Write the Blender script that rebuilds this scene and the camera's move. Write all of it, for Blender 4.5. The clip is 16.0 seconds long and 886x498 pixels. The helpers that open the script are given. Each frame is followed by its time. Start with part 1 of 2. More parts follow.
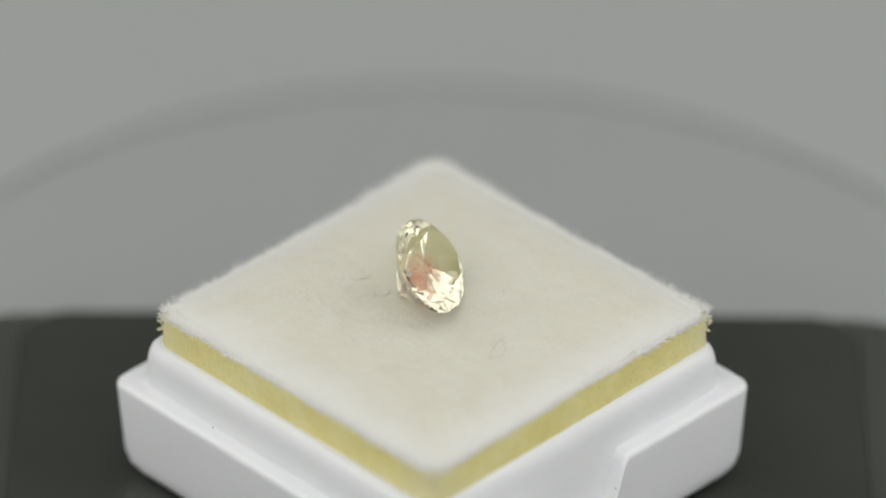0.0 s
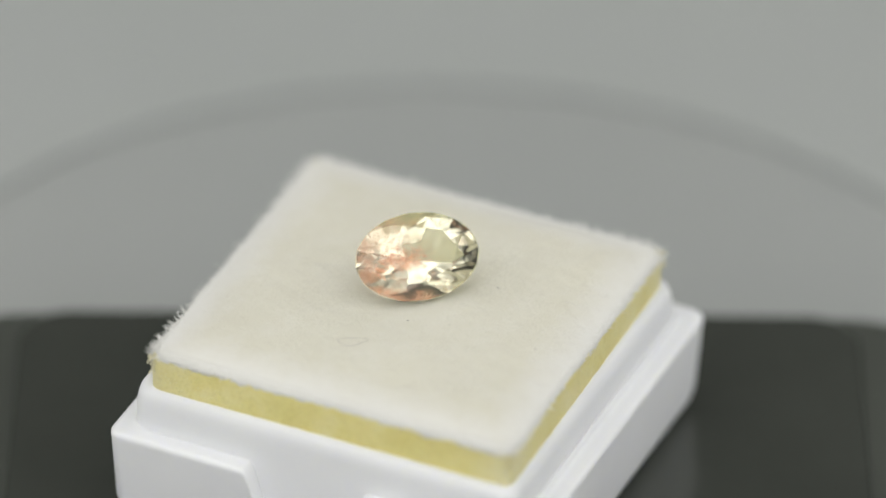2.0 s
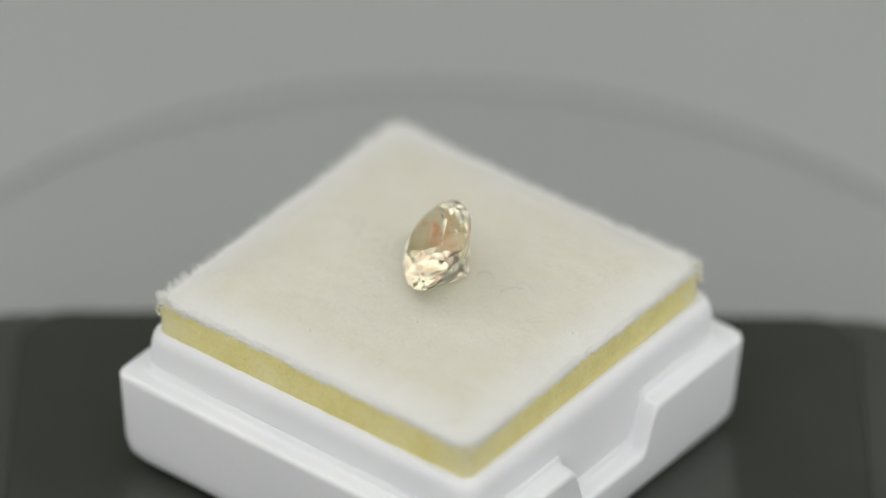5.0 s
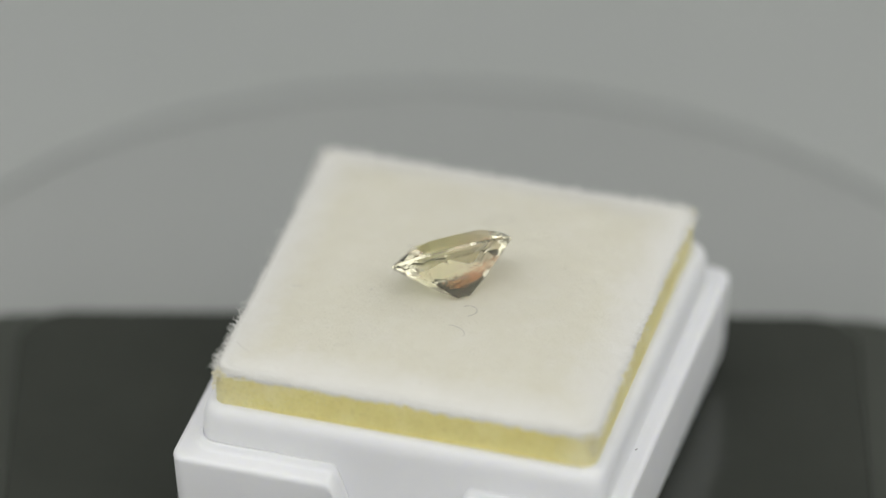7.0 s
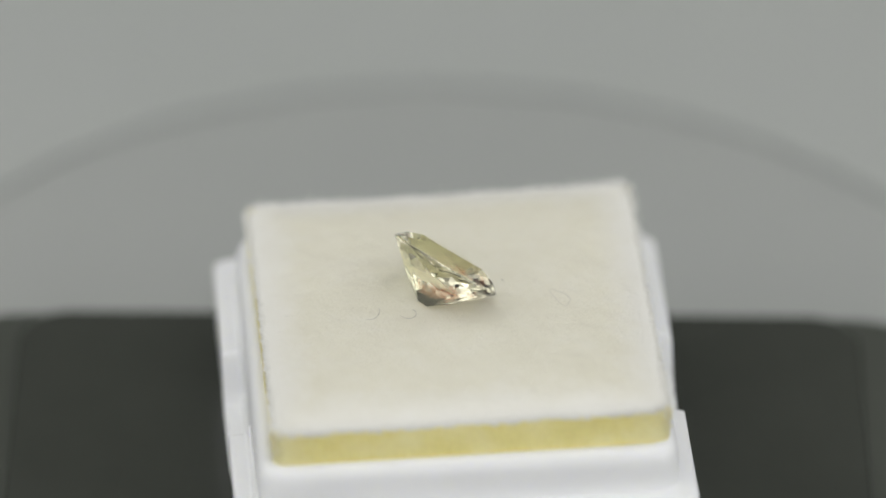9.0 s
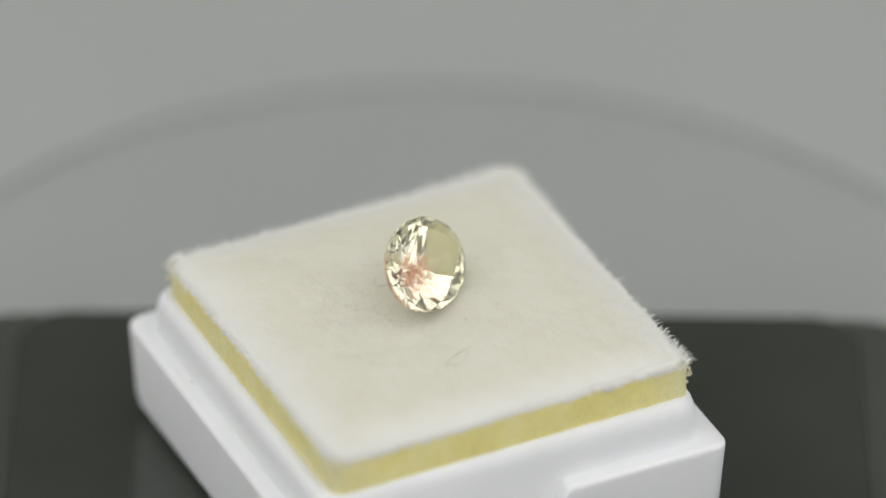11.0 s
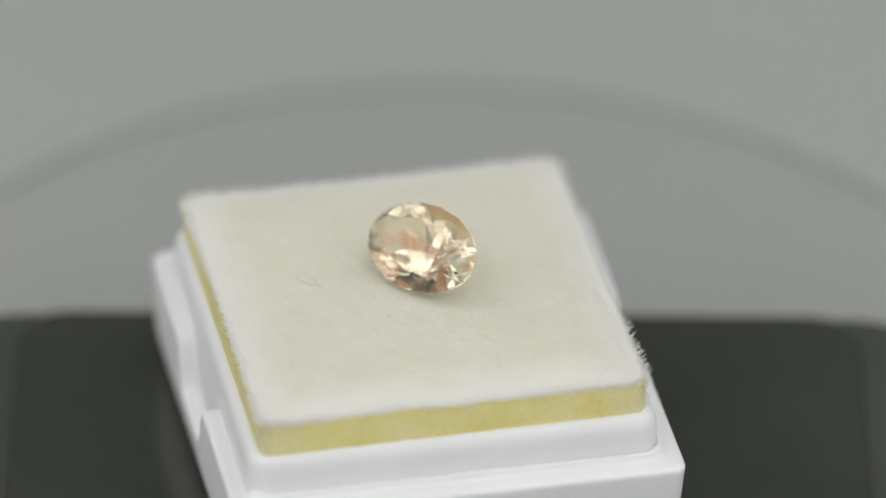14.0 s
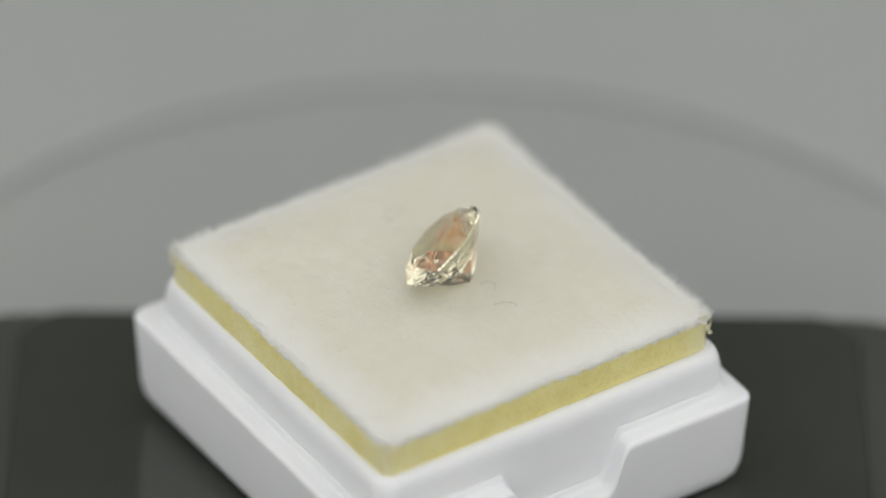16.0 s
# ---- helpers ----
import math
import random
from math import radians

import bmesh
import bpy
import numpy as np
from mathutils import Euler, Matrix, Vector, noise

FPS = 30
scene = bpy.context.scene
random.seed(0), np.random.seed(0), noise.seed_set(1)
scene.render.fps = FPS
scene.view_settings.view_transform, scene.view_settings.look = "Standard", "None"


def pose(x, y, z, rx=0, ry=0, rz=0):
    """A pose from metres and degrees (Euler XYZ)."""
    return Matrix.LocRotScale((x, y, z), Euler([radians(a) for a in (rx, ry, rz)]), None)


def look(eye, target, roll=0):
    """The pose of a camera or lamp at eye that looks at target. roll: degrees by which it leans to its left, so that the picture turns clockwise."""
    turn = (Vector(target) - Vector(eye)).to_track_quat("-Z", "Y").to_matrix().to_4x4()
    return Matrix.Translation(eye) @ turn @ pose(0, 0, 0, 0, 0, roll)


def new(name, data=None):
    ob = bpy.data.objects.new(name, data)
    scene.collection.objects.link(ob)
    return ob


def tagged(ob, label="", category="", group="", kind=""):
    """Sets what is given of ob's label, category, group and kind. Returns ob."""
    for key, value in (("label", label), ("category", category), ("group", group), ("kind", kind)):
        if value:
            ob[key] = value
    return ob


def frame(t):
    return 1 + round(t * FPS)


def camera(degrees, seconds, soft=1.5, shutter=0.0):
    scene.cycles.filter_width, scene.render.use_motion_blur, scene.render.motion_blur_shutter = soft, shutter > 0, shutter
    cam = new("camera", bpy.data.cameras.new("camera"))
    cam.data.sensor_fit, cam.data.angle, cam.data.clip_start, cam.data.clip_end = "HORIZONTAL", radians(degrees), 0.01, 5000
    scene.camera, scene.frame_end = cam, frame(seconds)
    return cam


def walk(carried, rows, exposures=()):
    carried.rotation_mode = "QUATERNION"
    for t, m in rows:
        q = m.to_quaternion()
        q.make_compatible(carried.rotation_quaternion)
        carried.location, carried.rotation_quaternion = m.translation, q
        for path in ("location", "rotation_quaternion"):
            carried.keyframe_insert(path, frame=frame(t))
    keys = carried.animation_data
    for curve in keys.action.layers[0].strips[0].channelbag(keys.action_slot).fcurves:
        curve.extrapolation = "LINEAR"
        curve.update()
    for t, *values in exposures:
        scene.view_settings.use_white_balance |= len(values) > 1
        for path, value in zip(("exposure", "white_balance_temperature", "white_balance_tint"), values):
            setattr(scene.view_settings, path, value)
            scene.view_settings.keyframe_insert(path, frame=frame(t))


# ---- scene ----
cam = camera(6.896, 16.0, soft=1.5)
EYE = (0.0, -0.40460, 0.29376)
STAND = look(EYE, (0.000556, 0.001873, 0.002598), roll=0.507)
cam.data.dof.use_dof = True
cam.data.dof.focus_distance = 0.4965
cam.data.dof.aperture_fstop = 11.5
walk(cam, [(0.0, STAND), (16.0, STAND)], exposures=[
    (0.0, 0.0), (1.0, 0.0), (1.5, 0.12), (2.0, 0.12), (2.5, 0.0), (3.0, -0.06), (3.5, 0.0), (4.2, 0.0), (6.5, -0.02), (7.0, 0.0), (7.5, 0.0),
    (8.0, 0.05), (9.0, 0.05), (11.5, 0.06), (12.0, 0.12), (12.5, 0.12), (13.0, -0.03), (13.5, -0.04), (14.0, 0.0), (14.5, 0.07), (15.0, 0.07), (15.5, 0.0), (16.0, -0.04)])

# ---- light ----
world = bpy.data.worlds.new("studio")
world.use_nodes = True
scene.world = world
world.node_tree.nodes["Background"].inputs[0].default_value = (0.75, 0.78, 0.80, 1)
world.node_tree.nodes["Background"].inputs[1].default_value = 0.05


def area_lamp(name, eye, target, sx, sy, watts, colour=(1, 1, 1)):
    data = bpy.data.lights.new(name, "AREA")
    data.shape, data.size, data.size_y, data.energy, data.color = "RECTANGLE", sx, sy, watts, colour
    ob = new(name, data)
    ob.matrix_world = look(eye, target)
    return ob


# No lamp is in view: four broad area lamps added for even soft light.
area_lamp("added_lamp_left", (-0.59, -0.15, 0.56), (0, -0.15, 0.56), 1.45, 0.44, 1.66, (1.0, 0.985, 0.94))
area_lamp("added_lamp_right", (0.59, -0.15, 0.56), (0, -0.15, 0.56), 1.45, 0.44, 1.66, (0.99, 0.985, 0.965))
# Top lamp added to lift the felt and soften flashes in the stone.
area_lamp("added_lamp_top", (0.0, -0.20, 0.78), (0, -0.1999, 0), 1.1, 1.2, 3.55, (1.0, 0.985, 0.955))
# Low fill added only to brighten the front faces of the box.
area_lamp("added_lamp_front", (0.0, -0.88, 0.20), (0, 0, 0.20), 1.18, 0.34, 2.3, (1.0, 0.985, 0.955))

# ---- materials ----
MM = 0.001


def material(name):
    m = bpy.data.materials.new(name)
    m.use_nodes = True
    return m, m.node_tree.nodes, m.node_tree.links, m.node_tree.nodes["Principled BSDF"]


def noise_tex(nodes, links, scale, detail=4.0, rough=0.55):
    co = nodes.new("ShaderNodeTexCoord")
    n = nodes.new("ShaderNodeTexNoise")
    n.inputs["Scale"].default_value, n.inputs["Detail"].default_value, n.inputs["Roughness"].default_value = scale, detail, rough
    links.new(co.outputs["Object"], n.inputs["Vector"])
    return n


def ramp(nodes, links, source, stops):
    r = nodes.new("ShaderNodeValToRGB")
    els = r.color_ramp.elements
    while len(els) < len(stops):
        els.new(0.5)
    for e, (pos, c) in zip(els, stops):
        e.position, e.color = pos, (*c, 1)
    links.new(source, r.inputs[0])
    return r


def bump(nodes, links, bsdf, source, strength, distance):
    b = nodes.new("ShaderNodeBump")
    b.inputs["Strength"].default_value, b.inputs["Distance"].default_value = strength, distance
    links.new(source, b.inputs["Height"])
    links.new(b.outputs[0], bsdf.inputs["Normal"])
    return b


def plastic_material():
    m, nodes, links, b = material("white_moulded_plastic")
    big = noise_tex(nodes, links, 180, 3)
    c = ramp(nodes, links, big.outputs[0], [(0.3, (0.77, 0.78, 0.805)), (0.7, (0.80, 0.81, 0.83))])
    links.new(c.outputs[0], b.inputs["Base Color"])
    b.inputs["Roughness"].default_value = 0.5
    b.inputs["Specular IOR Level"].default_value = 0.35
    b.inputs["Subsurface Weight"].default_value = 0.6
    b.inputs["Subsurface Radius"].default_value = (0.0016, 0.0016, 0.0018)
    fine = noise_tex(nodes, links, 2600, 3)
    bump(nodes, links, b, fine.outputs[0], 0.12, 0.00006)
    return m


def flock_material():
    m, nodes, links, b = material("white_flocked_felt")
    big = noise_tex(nodes, links, 420, 6, 0.72)
    c = ramp(nodes, links, big.outputs[0], [(0.25, (0.66, 0.64, 0.532)), (0.5, (0.69, 0.672, 0.570)), (0.75, (0.715, 0.70, 0.615))])
    # the pile is cleaner and whiter along the cut edges
    co = nodes.new("ShaderNodeTexCoord")
    axes = nodes.new("ShaderNodeSeparateXYZ")
    links.new(co.outputs["Object"], axes.inputs[0])
    far = nodes.new("ShaderNodeMath")
    far.operation = "MAXIMUM"
    for k in (0, 1):
        ab = nodes.new("ShaderNodeMath")
        ab.operation = "ABSOLUTE"
        links.new(axes.outputs[k], ab.inputs[0])
        links.new(ab.outputs[0], far.inputs[k])
    wear = nodes.new("ShaderNodeMapRange")
    wear.inputs["From Min"].default_value, wear.inputs["From Max"].default_value = 0.0110, 0.0140
    ragged = nodes.new("ShaderNodeMath")
    ragged.operation = "MULTIPLY_ADD"
    ragged.inputs[1].default_value = 0.0022
    links.new(big.outputs[0], ragged.inputs[0])
    links.new(far.outputs[0], ragged.inputs[2])
    links.new(ragged.outputs[0], wear.inputs["Value"])
    mix = nodes.new("ShaderNodeMix")
    mix.data_type = "RGBA"
    links.new(wear.outputs[0], mix.inputs["Factor"])
    links.new(c.outputs[0], mix.inputs[6])
    mix.inputs[7].default_value = (0.755, 0.75, 0.715, 1)
    links.new(mix.outputs[2], b.inputs["Base Color"])
    b.inputs["Roughness"].default_value = 0.95
    b.inputs["Specular IOR Level"].default_value = 0.1
    b.inputs["Sheen Weight"].default_value = 0.25
    b.inputs["Sheen Roughness"].default_value = 0.6
    fine = noise_tex(nodes, links, 2300, 6, 0.78)
    bump(nodes, links, b, fine.outputs[0], 0.65, 0.00022)
    return m


def fibre_material(name, colour, rough=0.8):
    m, nodes, links, b = material(name)
    info = nodes.new("ShaderNodeNewGeometry")
    c = ramp(nodes, links, info.outputs["Random Per Island"], [(0.0, tuple(0.88 * v for v in colour)), (1.0, tuple(min(0.9, 1.06 * v) for v in colour))])
    links.new(c.outputs[0], b.inputs["Base Color"])
    b.inputs["Roughness"].default_value = rough
    return m


def foam_material():
    m, nodes, links, b = material("yellow_open_cell_foam")
    big = noise_tex(nodes, links, 350, 4, 0.6)
    c = ramp(nodes, links, big.outputs[0], [(0.3, (0.75, 0.665, 0.255)), (0.5, (0.80, 0.725, 0.31)), (0.72, (0.84, 0.78, 0.42))])
    cells = noise_tex(nodes, links, 3600, 3, 0.7)
    pores = ramp(nodes, links, cells.outputs[0], [(0.30, (0.72, 0.71, 0.66)), (0.50, (1.0, 1.0, 1.0)), (0.60, (1.0, 1.0, 1.0)), (0.72, (1.12, 1.14, 1.3))])
    tint = nodes.new("ShaderNodeMix")
    tint.data_type, tint.blend_type = "RGBA", "MULTIPLY"
    tint.inputs["Factor"].default_value = 0.35
    # dusty and paler where the sheet was torn at its corners
    place = nodes.new("ShaderNodeTexCoord")
    axes = nodes.new("ShaderNodeSeparateXYZ")
    links.new(place.outputs["Object"], axes.inputs[0])
    low = nodes.new("ShaderNodeMath")
    low.operation = "MINIMUM"
    for k in (0, 1):
        ab = nodes.new("ShaderNodeMath")
        ab.operation = "ABSOLUTE"
        links.new(axes.outputs[k], ab.inputs[0])
        links.new(ab.outputs[0], low.inputs[k])
    ragged = nodes.new("ShaderNodeMath")
    ragged.operation = "MULTIPLY_ADD"
    ragged.inputs[1].default_value = 0.004
    links.new(big.outputs[0], ragged.inputs[0])
    links.new(low.outputs[0], ragged.inputs[2])
    worn = nodes.new("ShaderNodeMapRange")
    worn.inputs["From Min"].default_value, worn.inputs["From Max"].default_value = 0.0120, 0.0160
    links.new(ragged.outputs[0], worn.inputs["Value"])
    pale = nodes.new("ShaderNodeMix")
    pale.data_type = "RGBA"
    links.new(worn.outputs[0], pale.inputs["Factor"])
    links.new(c.outputs[0], pale.inputs[6])
    pale.inputs[7].default_value = (0.79, 0.745, 0.46, 1)
    links.new(pale.outputs[2], tint.inputs[6])
    links.new(pores.outputs[0], tint.inputs[7])
    links.new(tint.outputs[2], b.inputs["Base Color"])
    b.inputs["Roughness"].default_value = 0.38
    b.inputs["Subsurface Weight"].default_value = 0.3
    b.inputs["Subsurface Radius"].default_value = (0.0008, 0.0007, 0.0003)
    co = nodes.new("ShaderNodeTexCoord")
    v = nodes.new("ShaderNodeTexVoronoi")
    v.inputs["Scale"].default_value = 5200
    links.new(co.outputs["Object"], v.inputs["Vector"])
    bump(nodes, links, b, v.outputs["Distance"], 0.45, 0.00008)
    return m


def grey_material(name, low, high, rough, scale):
    m, nodes, links, b = material(name)
    big = noise_tex(nodes, links, scale, 4)
    c = ramp(nodes, links, big.outputs[0], [(0.3, low), (0.7, high)])
    links.new(c.outputs[0], b.inputs["Base Color"])
    b.inputs["Roughness"].default_value = rough
    fine = noise_tex(nodes, links, scale * 30, 3)
    bump(nodes, links, b, fine.outputs[0], 0.1, 0.0001)
    return m


def black_material(name, value, rough):
    m, nodes, links, b = material(name)
    big = noise_tex(nodes, links, 60, 5)
    c = ramp(nodes, links, big.outputs[0], [(0.3, (value, value * 1.10, value * 0.95)), (0.7, (value * 1.25, value * 1.36, value * 1.18))])
    links.new(c.outputs[0], b.inputs["Base Color"])
    b.inputs["Roughness"].default_value = rough
    return m


def gem_material():
    m, nodes, links, b = material("champagne_feldspar_crystal")
    # peach at one end of the crystal, straw yellow at the other
    co = nodes.new("ShaderNodeTexCoord")
    axis = nodes.new("ShaderNodeSeparateXYZ")
    links.new(co.outputs["Object"], axis.inputs[0])
    cloud = noise_tex(nodes, links, 300, 2)
    zone = nodes.new("ShaderNodeMath")
    zone.operation = "MULTIPLY_ADD"
    zone.inputs[1].default_value = 110.0
    links.new(axis.outputs["X"], zone.inputs[0])
    links.new(cloud.outputs[0], zone.inputs[2])
    c = ramp(nodes, links, zone.outputs[0], [(0.0, (1.0, 0.92, 0.77)), (0.38, (1.0, 0.945, 0.76)), (0.54, (0.99, 0.975, 0.73)), (1.0, (0.985, 0.975, 0.65))])
    links.new(c.outputs[0], b.inputs["Base Color"])
    b.inputs["Roughness"].default_value = 0.025
    b.inputs["IOR"].default_value = 1.56
    b.inputs["Transmission Weight"].default_value = 1.0
    return m


def copper_material():
    m, nodes, links, b = material("copper_platelets")
    info = nodes.new("ShaderNodeNewGeometry")
    c = ramp(nodes, links, info.outputs["Random Per Island"], [(0.0, (0.80, 0.37, 0.25)), (0.6, (0.91, 0.52, 0.38)), (1.0, (0.97, 0.73, 0.58))])
    links.new(c.outputs[0], b.inputs["Base Color"])
    b.inputs["Roughness"].default_value = 0.22
    b.inputs["Metallic"].default_value = 1.0
    return m


PLASTIC = plastic_material()
FLOCK = flock_material()
FOAM = foam_material()
FUZZ = fibre_material("white_flock_fibres", (0.85, 0.85, 0.825))
# Pale, glossy colour that gives the cut foam its sparkle.
GLINT = fibre_material("pale_foam_glints", (0.88, 0.84, 0.58), 0.1)
STRAND = fibre_material("foam_strands", (0.80, 0.76, 0.54), 0.4)
LINT = fibre_material("grey_lint", (0.42, 0.41, 0.38))
NAP = fibre_material("felt_nap", (0.69, 0.68, 0.62))
SPECK = fibre_material("dark_speck", (0.10, 0.09, 0.08))
GROUND = grey_material("grey_sheet", (0.334, 0.352, 0.344), (0.352, 0.367, 0.358), 0.75, 12)
PLATTER = grey_material("grey_platter_plastic", (0.310, 0.325, 0.318), (0.326, 0.339, 0.331), 0.6, 16)
# Added, unseen surroundings: white bounces light, grey and dark feed reflections.
BOUNCE_CLOTH = grey_material("white_bounce_cloth", (0.76, 0.77, 0.77), (0.80, 0.80, 0.80), 0.9, 8)
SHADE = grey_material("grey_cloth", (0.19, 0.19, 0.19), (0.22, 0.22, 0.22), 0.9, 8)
DUSK = grey_material("dark_unseen_cloth", (0.05, 0.05, 0.05), (0.065, 0.065, 0.065), 0.9, 8)
BLACK = black_material("black_glossy_plastic", 0.040, 0.08)
BLACK_SIDE = black_material("black_satin_plastic", 0.050, 0.35)
GEM = gem_material()
COPPER = copper_material()


# ---- building helpers ----
def part(name, bm, mat, parent=None, label="", smooth=False):
    bmesh.ops.recalc_face_normals(bm, faces=bm.faces[:])
    me = bpy.data.meshes.new(name)
    bm.to_mesh(me)
    bm.free()
    me.materials.append(mat)
    if smooth:
        me.shade_smooth()
    ob = new(name, me)
    if parent:
        ob.parent = parent
    if label:
        ob["label"] = label
    return ob


def mesh_part(name, verts, faces, mat, parent=None, label="", smooth=False):
    me = bpy.data.meshes.new(name)
    me.from_pydata(verts, [], faces)
    me.materials.append(mat)
    if smooth:
        me.shade_smooth()
    ob = new(name, me)
    if parent:
        ob.parent = parent
    if label:
        ob["label"] = label
    return ob


def slab(x0, x1, y0, y1, z0, z1):
    bm = bmesh.new()
    bmesh.ops.create_cube(bm, size=1)
    for v in bm.verts:
        v.co = Vector(((x0, x1)[v.co.x > 0], (y0, y1)[v.co.y > 0], (z0, z1)[v.co.z > 0]))
    return bm


def rounded_square(half, radius, side_points=40, arc_points=8):
    """Points round a square, corner arcs included, in mm, anticlockwise."""
    out = []
    c = half - radius
    for k, (sx, sy) in enumerate(((1, -1), (1, 1), (-1, 1), (-1, -1))):
        for i in range(arc_points + 1):
            a = math.pi / 2 * (k - 1) + math.pi / 2 * i / arc_points
            out.append((sx * c + radius * math.cos(a), sy * c + radius * math.sin(a)))
        ax, ay = out[-1]
        if k == 0:
            bx, by = half, c
        elif k == 1:
            bx, by = -c, half
        elif k == 2:
            bx, by = -half, -c
        else:
            bx, by = c, -half
        for i in range(1, side_points):
            f = i / side_points
            out.append((ax + (bx - ax) * f, ay + (by - ay) * f))
    return out


def loft(loops, cap_first=False, cap_last=False):
    """A mesh through loops of equally many points (mm)."""
    bm = bmesh.new()
    rings = [[bm.verts.new((x * MM, y * MM, z * MM)) for x, y, z in loop] for loop in loops]
    n = len(rings[0])
    for a, b in zip(rings, rings[1:]):
        for i in range(n):
            bm.faces.new((a[i], a[(i + 1) % n], b[(i + 1) % n], b[i]))
    if cap_first:
        bm.faces.new(rings[0][::-1])
    if cap_last:
        bm.faces.new(rings[-1])
    return bm


def hair_mesh(strands, name, mat, parent, label=""):
    """Thin three-sided fibres; each strand is a list of points (mm) and a radius."""
    verts, faces = [], []
    for pts, rad in strands:
        base = len(verts)
        n = len(pts)
        for i, q in enumerate(pts):
            q = Vector(q)
            d = (Vector(pts[min(i + 1, n - 1)]) - Vector(pts[max(i - 1, 0)])).normalized()
            a = d.orthogonal().normalized()
            b = d.cross(a)
            r = rad * (1.0 if i < n - 1 else 0.5)
            for k in range(3):
                w = 2 * math.pi * k / 3
                verts.append((q + (a * math.cos(w) + b * math.sin(w)) * r) * MM)
        for i in range(n - 1):
            for k in range(3):
                s, e = base + 3 * i, base + 3 * i + 3
                faces.append((s + k, s + (k + 1) % 3, e + (k + 1) % 3, e + k))
        faces.append((base, base + 2, base + 1))
        faces.append((base + 3 * n - 3, base + 3 * n - 2, base + 3 * n - 1))
    return mesh_part(name, verts, faces, mat, parent, label)


# ---- the turning ----
PERIOD = 10.461
BOX_POSE = pose(0, 0, 0) @ Matrix.Translation((0.0, -0.00178, 0.0)) @ pose(0, 0, 0, -1.09, -0.61, 0) @ pose(0, 0, 0, 0, 0, 45)


def turn(t):
    return Matrix.Rotation(-2 * math.pi * t / PERIOD, 4, "Z")


TURNING = []


def turning(ob, m):
    ob.matrix_basis = m
    TURNING.append((ob, m))
    return ob


# ---- setting ----
PLATE_Z, BASE_Z, GROUND_Z = -13.75, -18.0, -20.0
tagged(part("ground", slab(-0.62, 0.62, -0.92, 0.62, GROUND_Z * MM - 0.01, GROUND_Z * MM), GROUND), "smooth light grey sheet under the turntable", "ground", kind="structure")
# Walls out of view, added to shape bounce light and reflections.
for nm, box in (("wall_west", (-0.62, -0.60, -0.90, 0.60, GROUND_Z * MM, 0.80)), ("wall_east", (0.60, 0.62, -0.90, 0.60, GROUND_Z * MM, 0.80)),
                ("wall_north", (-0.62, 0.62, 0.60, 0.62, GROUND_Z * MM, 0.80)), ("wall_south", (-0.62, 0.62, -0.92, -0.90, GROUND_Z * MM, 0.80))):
    # North is dark to keep the plate's reflection dark; south greys the stone's facets.
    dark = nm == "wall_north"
    tagged(part(nm, slab(*box), DUSK if dark else (SHADE if nm == "wall_south" else BOUNCE_CLOTH)), "unseen dark grey wall, added so the black plate reflects dark" if dark else "unseen grey wall, added to darken reflections in the stone" if nm == "wall_south" else "unseen plain white wall, added to bounce soft light", "wall", kind="structure")
# Ceiling out of view, added to bounce light down.
tagged(part("ceiling", slab(-0.62, 0.62, -0.92, 0.62, 0.80, 0.82), BOUNCE_CLOTH), "unseen plain white ceiling, added to bounce soft light", "ceiling", kind="structure")


def ring(r, z, n=160, cx=0.0, cy=0.0):
    return [(cx + r * math.cos(2 * math.pi * i / n), cy + r * math.sin(2 * math.pi * i / n), z) for i in range(n)]


def build_platter():
    """A wide round grey tray: an inner disc, a narrow groove round it, and an outer ring."""
    z = BASE_Z
    root = new("tray")
    c = (0.4, 7.4)

    def rings(prof):
        return loft([ring(r, h, 200, *c) for r, h in prof], cap_last=prof[-1][0] < 45)
    part("inner_disc", rings([(43.75, z - 1.0), (43.75, z - 0.2), (43.5, z), (30.0, z)]), PLATTER, root, smooth=False)
    part("groove", rings([(45.0, z - 0.6), (43.4, z - 0.6)]), PLATTER, root)
    part("outer_ring", rings([(44.65, z - 1.3), (44.65, z - 0.2), (44.9, z), (84.0, z), (85.0, z - 0.5), (85.0, GROUND_Z)]), GROUND, root)
    return tagged(root, "round light grey plastic tray with a circular groove", "tray")


build_platter()


def build_turntable():
    root = new("turntable_base")
    cy = -13.2

    def rr(hx, hy, rad, z):
        pts = []
        for k, (sx, sy) in enumerate(((1, -1), (1, 1), (-1, 1), (-1, -1))):
            for i in range(13):
                a = math.pi / 2 * (k - 1) + math.pi / 2 * i / 12
                pts.append((0.4 + sx * (hx - rad) + rad * math.cos(a), cy + sy * (hy - rad) + rad * math.sin(a), z))
        return pts

    t = PLATE_Z
    part("body", loft([rr(37, 30.6, 7.5, BASE_Z), rr(37, 30.6, 7.5, t - 1.0), rr(36.2, 30.2, 7.1, t - 0.4), rr(30.6, 29.9, 4, t - 0.35)], True, True), BLACK_SIDE, root, "satin black rounded edge")
    part("top_plate", loft([rr(29.7, 30.2, 3.6, t - 0.34), rr(29.7, 30.2, 3.6, t - 0.12), rr(29.5, 30.0, 3.4, t)], False, True), BLACK, root, "glossy black plate")
    return tagged(root, "glossy black turntable base with rounded corners", "turntable")


build_turntable()


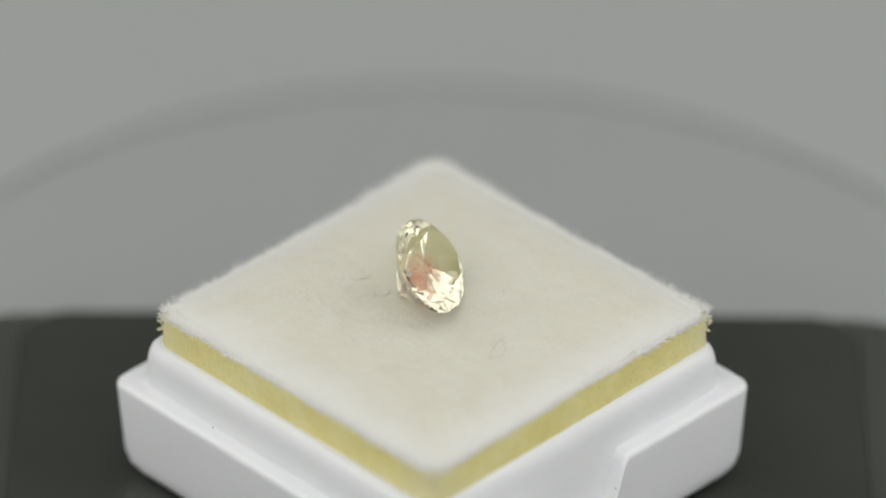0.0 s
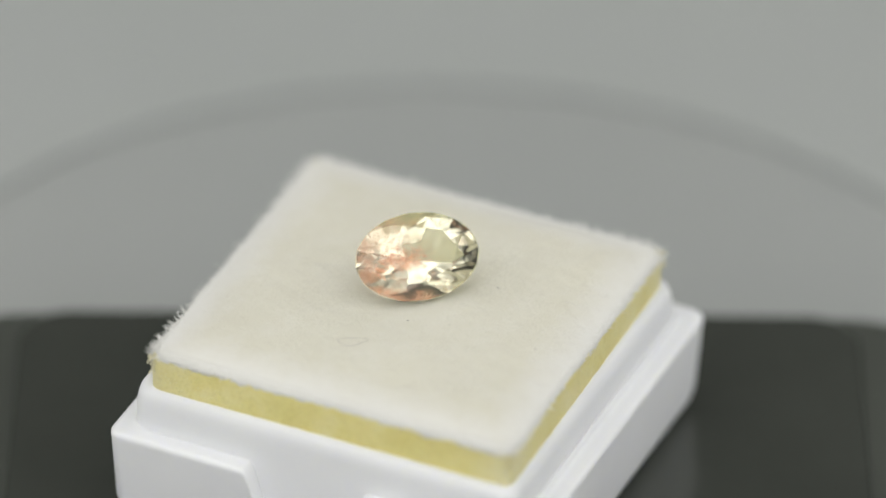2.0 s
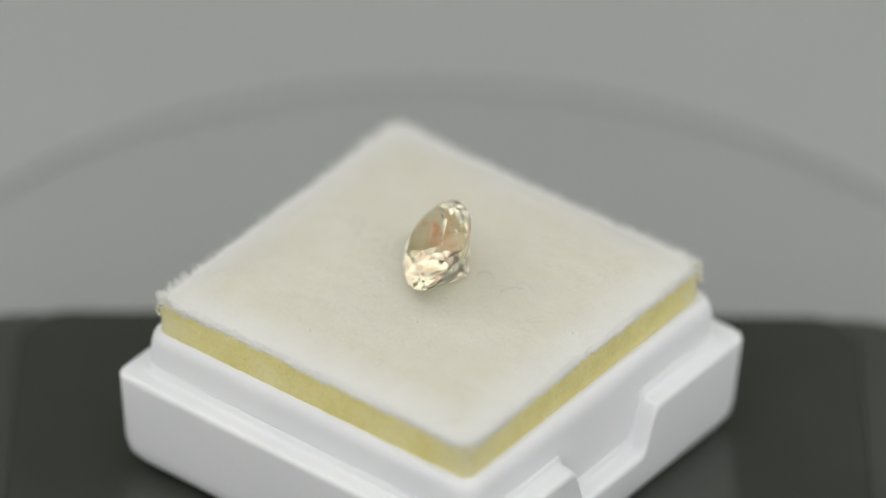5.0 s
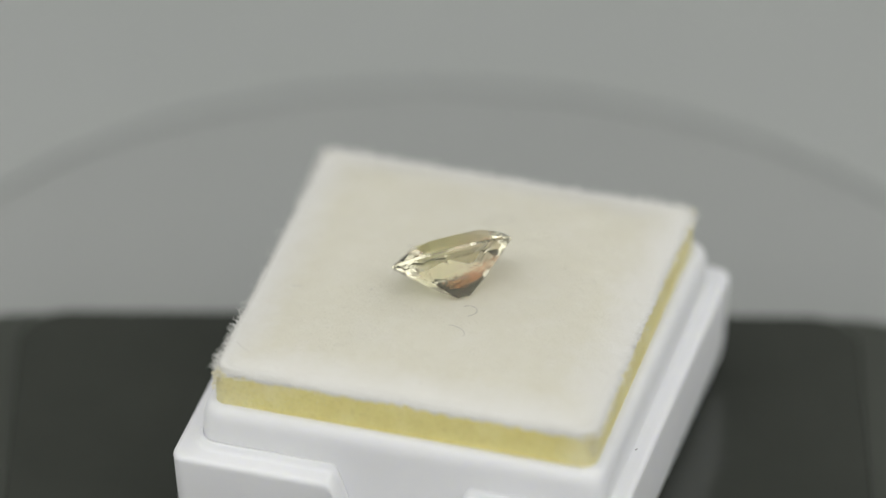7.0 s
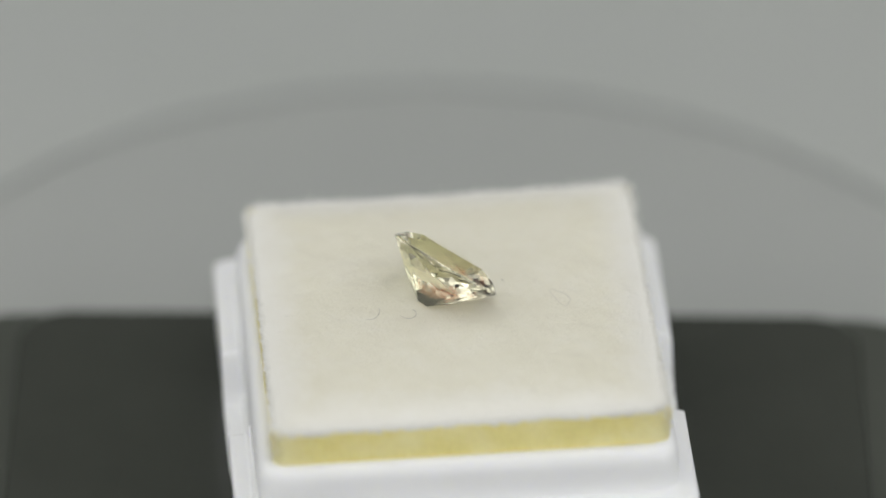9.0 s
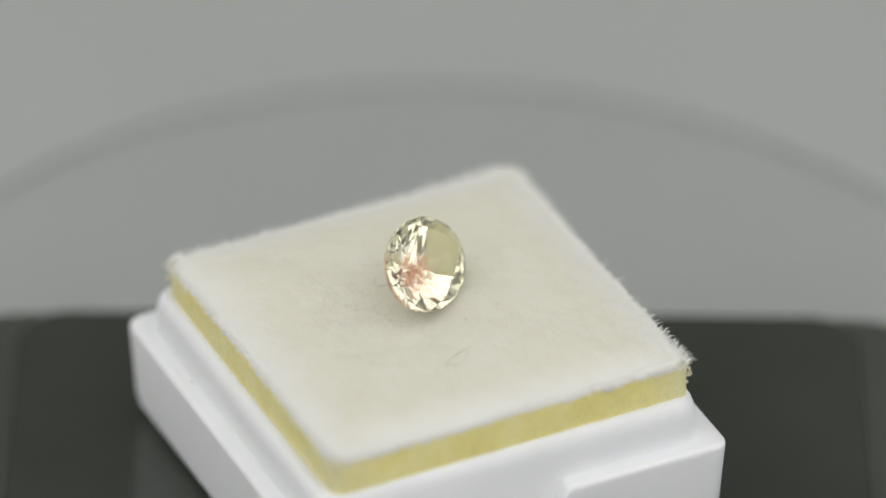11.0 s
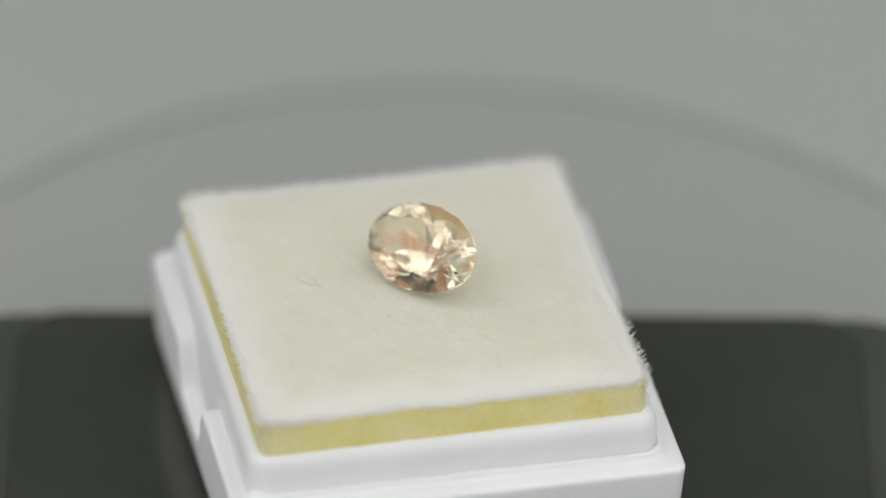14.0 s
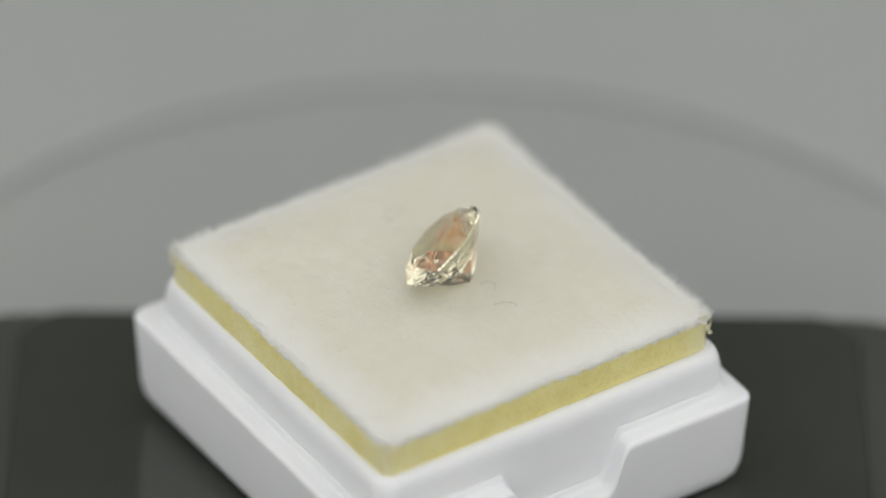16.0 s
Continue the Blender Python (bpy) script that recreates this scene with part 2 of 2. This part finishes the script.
# ---- the box ----
def notch(x, y, h):
    """How far the ledge is cut down (mm) at this place on the rim."""
    if abs(y) < h - 1.0:
        return 0.0
    d = abs(x + 0.92) - 3.6 if y < 0 else abs(x + 0.4) - 4.0
    f = max(0.0, min(1.0, 0.5 - d / 1.6))
    return 3.5 * f * f * (3 - 2 * f)


def build_box():
    root = new("gem_box")
    L = -6.0

    def loop(half, rad, z, cut=0.0, dx=0.04, dy=0.32):
        return [(x + dx, y + dy, z - cut * notch(x, y, half)) for x, y in rounded_square(half, rad, 90, 8)]

    shell = [loop(13.4, 1.2, -13.35), loop(14.3, 1.5, -13.4), loop(14.75, 1.5, -13.15), loop(15.15, 1.4, -12.5), loop(15.3, 1.2, -11.6),
             loop(15.5, 1.0, L - 0.6, 1.0), loop(15.52, 1.0, L - 0.3, 1.0), loop(15.48, 1.0, L - 0.12, 1.0), loop(15.36, 1.0, L + 0.02, 1.0), loop(15.15, 1.0, L + 0.08, 1.0), loop(14.8, 1.0, L + 0.1, 1.0), loop(14.5, 1.0, L + 0.1, 1.0), loop(14.36, 1.1, L + 0.14, 1.0), loop(14.25, 1.2, L + 0.24, 1.0), loop(14.19, 1.3, L + 0.4, 1.0), loop(14.15, 1.4, L + 0.65, 1.0), loop(13.95, 1.3, L + 0.7, 1.0), loop(13.8, 0.9, -10.2)]
    part("lower_shell", loft(shell, cap_first=True), PLASTIC, root, "white plastic outer shell with cut-out finger notches", smooth=True)
    collar = [loop(14.25, 1.5, -11.0, 0.0, -0.14, 0.14), loop(14.12, 1.5, -4.0, 0.0, -0.14, 0.14), loop(14.05, 1.5, -3.45, 0.0, -0.14, 0.14), loop(13.9, 1.4, -3.02, 0.0, -0.14, 0.14), loop(13.65, 1.3, -2.72, 0.0, -0.14, 0.14), loop(13.3, 1.1, -2.6, 0.0, -0.14, 0.14), loop(13.0, 1.0, -2.7, 0.0, -0.14, 0.14), loop(12.8, 1.0, -3.3, 0.0, -0.14, 0.14), loop(12.7, 1.0, -10.5, 0.0, -0.14, 0.14)]
    part("collar", loft(collar), PLASTIC, root, "white plastic inner collar", smooth=True)
    for (x, y, z), k in (((-14.43, 6.40, -5.80), 2), ((-4.26, 14.66, -8.10), 3), ((2.60, -15.14, -8.4), 3)):
        pts = [((x + 0.05 * math.cos(i * 2.1) - 0.14, y + 0.14 + 0.05 * math.sin(i * 3.7), z + 0.07 * i), 0.035) for i in range(k)]
        hair_mesh([([q, (q[0] + 0.06, q[1] + 0.05, q[2] + 0.04)], r) for q, r in pts], "dirt_speck", SPECK, root, "tiny dark specks of dirt")
    return tagged(root, "small square white plastic gem box without its lid", "box")


turning(build_box(), BOX_POSE @ pose(0, 0, 0, 0, 0, -0.6))


# ---- the pad ----
def pad_height(x, y):
    """The top of the pad above its corners (mm)."""
    u, v = min(1.0, abs(x) / 13.0), min(1.0, abs(y) / 13.0)
    dome = (1 - u ** 7) * (1 - v ** 7)
    return -0.05 + 0.95 * dome + 0.12 * (noise.noise((x * 0.25, y * 0.25, 3.0))) + 0.04 * noise.noise((x * 0.9, y * 0.9, 7.0)) + 0.012 * noise.noise((x * 2.3, y * 2.3, 2.0)) + 0.012 * noise.noise((x * 4.6, y * 4.6, 6.0))


def build_pad():
    rnd = random.Random(5)
    root = new("foam_pad")
    core = []
    for half, z in ((12.6, -5.0), (13.3, -3.0), (13.3, -2.4), (13.29, -1.6), (13.28, -0.5), (13.26, -0.3), (13.19, -0.2), (13.0, -0.17), (12.6, -0.12)):
        core.append([(x * (1 + 0.004 * noise.noise((x * 2, y * 2, z * 3))), y * (1 + 0.004 * noise.noise((x * 2, y * 2, z * 3 + 9))), z) for x, y in rounded_square(half, 0.85, 110, 8)])
    part("foam_core", loft(core, cap_last=True), FOAM, root, "pale yellow foam layer", smooth=True)
    # white flocked cover: a wavy hem, a rounded edge and a soft domed top
    def hem(x, y):
        return -0.12 + 0.22 * noise.noise((x * 0.5, y * 0.5, 1.0)) + 0.24 * noise.noise((x * 1.6, y * 1.6, 5.0)) + 0.14 * noise.noise((x * 4.5, y * 4.5, 8.0))
    n, half, rad = 150, 12.5, 0.6
    c = half - rad
    verts = []
    for i in range(n + 1):
        for k in range(n + 1):
            x, y = half * (2 * i / n - 1), half * (2 * k / n - 1)
            ex, ey = abs(x) - c, abs(y) - c
            if ex > 0 and ey > 0:
                f = max(ex, ey) / math.hypot(ex, ey)
                x, y = math.copysign(c + ex * f, x), math.copysign(c + ey * f, y)
            verts.append((x * MM, y * MM, pad_height(x, y) * MM))
    faces = [(i * (n + 1) + k, (i + 1) * (n + 1) + k, (i + 1) * (n + 1) + k + 1, i * (n + 1) + k + 1) for i in range(n) for k in range(n)]
    border = [i * (n + 1) for i in range(n)] + [n * (n + 1) + k for k in range(n)] + [i * (n + 1) + n for i in range(n, 0, -1)] + list(range(n, 0, -1))
    last = border
    for out, z, k in ((0.22, 0.14, 0.0), (0.42, 0.08, 0.0), (0.60, 0.01, 0.15), (0.73, -0.06, 0.45), (0.80, -0.15, 1.0), (0.74, -0.19, 1.0), (0.6, -0.2, 0.4)):
        row = []
        for b in border:
            x, y = verts[b][0] / MM, verts[b][1] / MM
            nx, ny = x - max(-c, min(c, x)), y - max(-c, min(c, y))
            d = math.hypot(nx, ny)
            nx, ny = nx / d, ny / d
            px, py = x + nx * out, y + ny * out
            j = min(1.0, out / 0.5) * (0.04 * noise.noise((px * 1.1, py * 1.1, 11.0)) + 0.05 * noise.noise((px * 3.0, py * 3.0, 4.0)) + 0.04 * noise.noise((px * 6.5, py * 6.5, 4.0)))
            row.append(len(verts))
            verts.append(((px + nx * j) * MM, (py + ny * j) * MM, (z + k * hem(px, py)) * MM))
        m = len(border)
        faces += [(last[q], row[q], row[(q + 1) % m], last[(q + 1) % m]) for q in range(m)]
        last = row
    mesh_part("flock_cover", verts, faces, FLOCK, root, "white flocked felt cover", smooth=True)
    # fuzz round the edge
    strands = []
    for i in range(9000):
        s = rnd.uniform(-13.05, 13.05)
        k = rnd.randrange(4)
        ox, oy = ((1, 0), (0, 1), (-1, 0), (0, -1))[k]
        tx, ty = -oy, ox
        up = rnd.random()
        d = 13.34 - 0.5 * up - abs(rnd.gauss(0, 0.08))
        p0 = Vector((ox * d + tx * s, oy * d + ty * s, -0.17 + hem(ox * 13.2 + tx * s, oy * 13.2 + ty * s) * (1 - up) * 0.9 + 0.26 * up))
        length = rnd.uniform(0.10, 0.36) * (2.0 if rnd.random() < 0.10 else 1) * (0.65 if up < 0.35 else 1.15)
        dirn = Vector((ox + tx * rnd.uniform(-0.9, 0.9), oy + ty * rnd.uniform(-0.9, 0.9), rnd.uniform(-0.25, 1.0))).normalized()
        bend = Vector((rnd.uniform(-1, 1), rnd.uniform(-1, 1), rnd.uniform(-0.4, 0.6))) * 0.35
        strands.append(([p0, p0 + dirn * length * 0.5, p0 + (dirn + bend).normalized() * length], rnd.uniform(0.008, 0.016)))
    # longer stray fibres, thickest near the corners
    for i in range(850):
        k = rnd.randrange(4)
        ox, oy = ((1, 0), (0, 1), (-1, 0), (0, -1))[k]
        tx, ty = -oy, ox
        s = rnd.choice((-1, 1)) * (12.95 - abs(rnd.gauss(0, 3.4)))
        p0 = Vector((ox * 13.2 + tx * s, oy * 13.2 + ty * s, rnd.uniform(-0.35, 0.0)))
        length = rnd.uniform(0.28, 0.70)
        dirn = Vector((ox + tx * rnd.gauss(0, 0.5), oy + ty * rnd.gauss(0, 0.5), rnd.uniform(0.0, 0.9))).normalized()
        bend = Vector((rnd.uniform(-1, 1), rnd.uniform(-1, 1), rnd.uniform(-0.3, 0.5))) * 0.3
        strands.append(([p0, p0 + dirn * length * 0.5, p0 + (dirn + bend).normalized() * length], rnd.uniform(0.014, 0.024)))
    tagged(hair_mesh(strands, "edge_fuzz", FUZZ, root, "fine white fuzz along the cut edge"), kind="stuff")
    strands = []
    for i in range(2400):
        x, y = rnd.uniform(-12.9, 12.9), rnd.uniform(-12.9, 12.9)
        z = pad_height(x, y)
        a = rnd.uniform(0, 2 * math.pi)
        length = rnd.uniform(0.15, 0.4)
        p0 = Vector((x, y, z - 0.01))
        d1 = Vector((math.cos(a), math.sin(a), rnd.uniform(0.0, 0.12)))
        d2 = Vector((math.cos(a + rnd.uniform(-0.8, 0.8)), math.sin(a + rnd.uniform(-0.8, 0.8)), rnd.uniform(-0.3, 0.2)))
        strands.append(([p0, p0 + d1 * length * 0.5, p0 + d1 * length * 0.5 + d2 * length * 0.5], rnd.uniform(0.006, 0.012)))
    tagged(hair_mesh(strands, "felt_nap", NAP, root, "fine flattened nap of the felt"), kind="stuff")
    # pale flecks put in as the sparkle of cut cells on the sides of the foam, thickest towards the corners
    verts, faces = [], []
    for i in range(800):
        k = rnd.randrange(4)
        ox, oy = ((1, 0), (0, 1), (-1, 0), (0, -1))[k]
        u = rnd.choice((-1, 1)) * 12.8 * (1 - abs(rnd.gauss(0, 0.28)))
        zc = rnd.uniform(-2.3, -0.85)
        c = Vector((ox * 13.31 - oy * u, oy * 13.31 + ox * u, zc))
        tx = Vector((-oy, ox, 0))
        nrm = Vector((ox, oy, 0))
        r1, r2, a = rnd.uniform(0.02, 0.06), rnd.uniform(0.015, 0.035), rnd.uniform(0, 3.1)
        e1 = tx * math.cos(a) + Vector((0, 0, 1)) * math.sin(a) + nrm * rnd.uniform(-0.5, 0.5)
        e2 = nrm.cross(e1) + nrm * rnd.uniform(-0.4, 0.4)
        b0 = len(verts)
        for w in (e1 * r1, e2 * r2, -e1 * r1, -e2 * r2, nrm * 0.02, -nrm * 0.02):
            verts.append((c + w) * MM)
        for p in range(4):
            q = (p + 1) % 4
            faces += [(b0 + p, b0 + q, b0 + 4), (b0 + q, b0 + p, b0 + 5)]
    tagged(mesh_part("foam_sparkle", verts, faces, GLINT, root, "pale flecks put in as sparkle on the foam's cut cells"), kind="stuff")
    # torn foam strands at the corners
    for sx, sy in ((1, -1), (-1, 1), (1, 1), (-1, -1)):
        st = []
        c = Vector((sx * 13.08, sy * 13.08, -0.75))
        nodes_ = [c + Vector((sx * rnd.uniform(-0.35, 0.32), sy * rnd.uniform(-0.35, 0.32), rnd.uniform(-0.75, 0.7))) for _ in range(46)]
        for a in nodes_:
            near = sorted(nodes_, key=lambda b: (b - a).length)[1:4]
            for b in near:
                mid = (a + b) / 2 + Vector([rnd.uniform(-0.06, 0.06) for _ in range(3)])
                st.append(([a, mid, b], rnd.uniform(0.018, 0.04)))
        tagged(hair_mesh(st, "torn_foam", STRAND, root, "torn lacy corner of the foam"))
    return tagged(root, "square pad of yellow foam with a white fuzzy felt top", "pad")


turning(build_pad(), BOX_POSE)


# ---- the stone ----
GEM_POSE = Matrix.Translation((-0.00030, -0.00118, 0.00337)) @ Matrix(((0.0877, -0.7264, 0.6816, 0), (0.9959, 0.0503, -0.0746, 0), (0.0199, 0.6854, 0.7279, 0), (0, 0, 0, 1)))
GA, GB, HC, HP, TS, PM, PD = 4.30, 3.05, 1.0, 3.08, 0.62, 0.405, 0.66


def build_gem():
    bm = bmesh.new()

    def at(r, deg, z):
        a = radians(deg)
        return bm.verts.new((GA * r * math.cos(a) * MM, GB * r * math.sin(a) * MM, z * MM))

    n = 48
    top = [at(1.0, 360 * i / n, 0.09 + 0.02 * math.cos(radians(360 * i / n * 8))) for i in range(n)]
    low = [at(1.0, 360 * i / n, -0.09) for i in range(n)]
    table = [at(TS, 45 * k, HC) for k in range(8)]
    star = [at(0.85, 45 * k + 22.5, HC * 0.58) for k in range(8)]
    pav = [at(PM + (0.05 if k in (0, 3, 4, 7) else 0.0), 45 * k + 22.5, -HP * PD) for k in range(8)]
    keel = [bm.verts.new((x * MM, 0, -HP * MM)) for x in (0.45, -0.45)]
    step = n // 8
    half = step // 2
    bm.faces.new(table)
    for k in range(8):
        g = k * step
        bm.faces.new((table[k], star[k], table[(k + 1) % 8]))
        bm.faces.new((table[k], star[k - 1], top[g], star[k]))
        bm.faces.new([star[k]] + [top[(g + i) % n] for i in range(half + 1)])
        bm.faces.new([star[k]] + [top[(g + i) % n] for i in range(half, step + 1)])
        near = keel[:1] if k in (0, 1, 7) else keel[1:] if k in (3, 4, 5) else keel if k == 2 else keel[::-1]
        bm.faces.new((*near[::-1], pav[k - 1], low[g], pav[k]))
        bm.faces.new([pav[k]] + [low[(g + i) % n] for i in range(half + 1)])
        bm.faces.new([pav[k]] + [low[(g + i) % n] for i in range(half, step + 1)])
    for i in range(n):
        bm.faces.new((top[i], top[(i + 1) % n], low[(i + 1) % n], low[i]))
    gem = part("gemstone", bm, GEM)
    # copper platelets, lying in one crystal plane, in drifts near one end
    rnd = random.Random(11)
    verts, faces = [], []
    tilt = Euler((radians(14), radians(-10), 0)).to_matrix()
    drifts = ((-1.0, 0.0, -1.45, 0.55, 900), (-1.8, 0.2, -1.0, 0.35, 260), (0.3, 0.2, -1.85, 0.5, 420), (-2.6, -0.4, -0.4, 0.3, 90))
    for cx, cy, cz, spread, count in drifts:
        for i in range(count):
            x, y, z = cx + rnd.gauss(0, spread), cy + rnd.gauss(0, spread * 0.8), cz + rnd.gauss(0, 0.28)
            r = math.hypot(x / GA, y / GB)
            if r > 0.86 or z > HC * 0.5 * (1 - r) or z < -HP * 0.8 * (1 - r):
                continue
            c = Vector((x, y, z))
            rad = rnd.uniform(0.018, 0.05)
            wob = tilt @ Euler((rnd.gauss(0, 0.22), rnd.gauss(0, 0.22), rnd.uniform(0, 6))).to_matrix()
            b = len(verts)
            for k in range(6):
                verts.append((c + wob @ Vector((rad * math.cos(k * 1.047), rad * math.sin(k * 1.047) * 0.8, 0.004))) * MM)
            for k in range(6):
                verts.append((c + wob @ Vector((rad * math.cos(k * 1.047), rad * math.sin(k * 1.047) * 0.8, -0.004))) * MM)
            faces.append(tuple(b + k for k in range(6)))
            faces.append(tuple(b + 11 - k for k in range(6)))
            for k in range(6):
                faces.append((b + k, b + 6 + k, b + 6 + (k + 1) % 6, b + (k + 1) % 6))
    tagged(mesh_part("copper_inclusions", verts, faces, COPPER, gem, "glittering pinkish copper platelets inside the stone"), kind="stuff")
    return tagged(gem, "faceted oval pale champagne sunstone lying tilted on the felt", "gemstone")


turning(build_gem(), GEM_POSE)


# ---- lint on the felt ----
def build_lint(name, pts, rad, label, mat=LINT):
    """A loose fibre lying on the felt; points in the pad's own plane (mm)."""
    line = [(x, y, pad_height(x, y) + 0.03) for x, y in pts]
    ob = hair_mesh([(line, rad)], name, mat, None)
    return turning(tagged(ob, label, "lint"), BOX_POSE)


def curl(cx, cy, rx, ry, a0, a1, n=14, turn_by=0.0, wob=0.0):
    out = []
    for i in range(n):
        a = radians(a0 + (a1 - a0) * i / (n - 1))
        k = 1 + wob * math.sin(3 * a + 0.6)
        x, y = rx * k * math.cos(a), ry * k * math.sin(a)
        c, s_ = math.cos(radians(turn_by)), math.sin(radians(turn_by))
        out.append((cx + c * x - s_ * y, cy + s_ * x + c * y))
    return out


build_lint("lint_loop", curl(-1.05, -7.15, 1.0, 0.42, 10, 385, 22, 28, 0.2), 0.014, "fine grey fibre curled into a closed loop on the felt")
build_lint("lint_fibre", [(-1.35, 2.95), (-1.55, 2.80), (-1.80, 2.74), (-2.04, 2.80), (-2.22, 2.96), (-2.32, 3.20), (-2.26, 3.44), (-2.10, 3.64), (-1.84, 3.85)], 0.022, "short hooked grey fibre on the felt")
build_lint("lint_fibre", [(-0.88, 5.23), (-1.05, 5.17), (-1.27, 5.18), (-1.52, 5.25), (-1.80, 5.37), (-2.04, 5.56), (-2.17, 5.80), (-2.18, 6.0), (-2.10, 6.18)], 0.018, "short bent grey fibre on the felt")
build_lint("lint_fibre", [(11.5, 11.0), (11.9, 10.75), (12.3, 10.3), (12.6, 9.9), (12.85, 9.5), (13.05, 9.0)], 0.013, "fine grey hair across the edge of the felt")
build_lint("lint_fibre", curl(10.3, 3.3, 0.5, 0.3, 0, 140, 8, 10), 0.010, "very fine pale grey fibre on the felt")
for sx, sy in ((1.24, -3.44), (4.0, -2.65), (10.26, -2.41), (5.2, 2.8), (-0.8, 11.4)):
    build_lint("dust_speck", [(sx, sy), (sx + 0.1, sy + 0.05), (sx + 0.16, sy + 0.14)], 0.014, "tiny dark dust speck on the white felt", SPECK)


def motions():
    times = [0.25 * i for i in range(65)]
    for ob, m in TURNING:
        walk(ob, [(t, turn(t) @ m) for t in times])


motions()
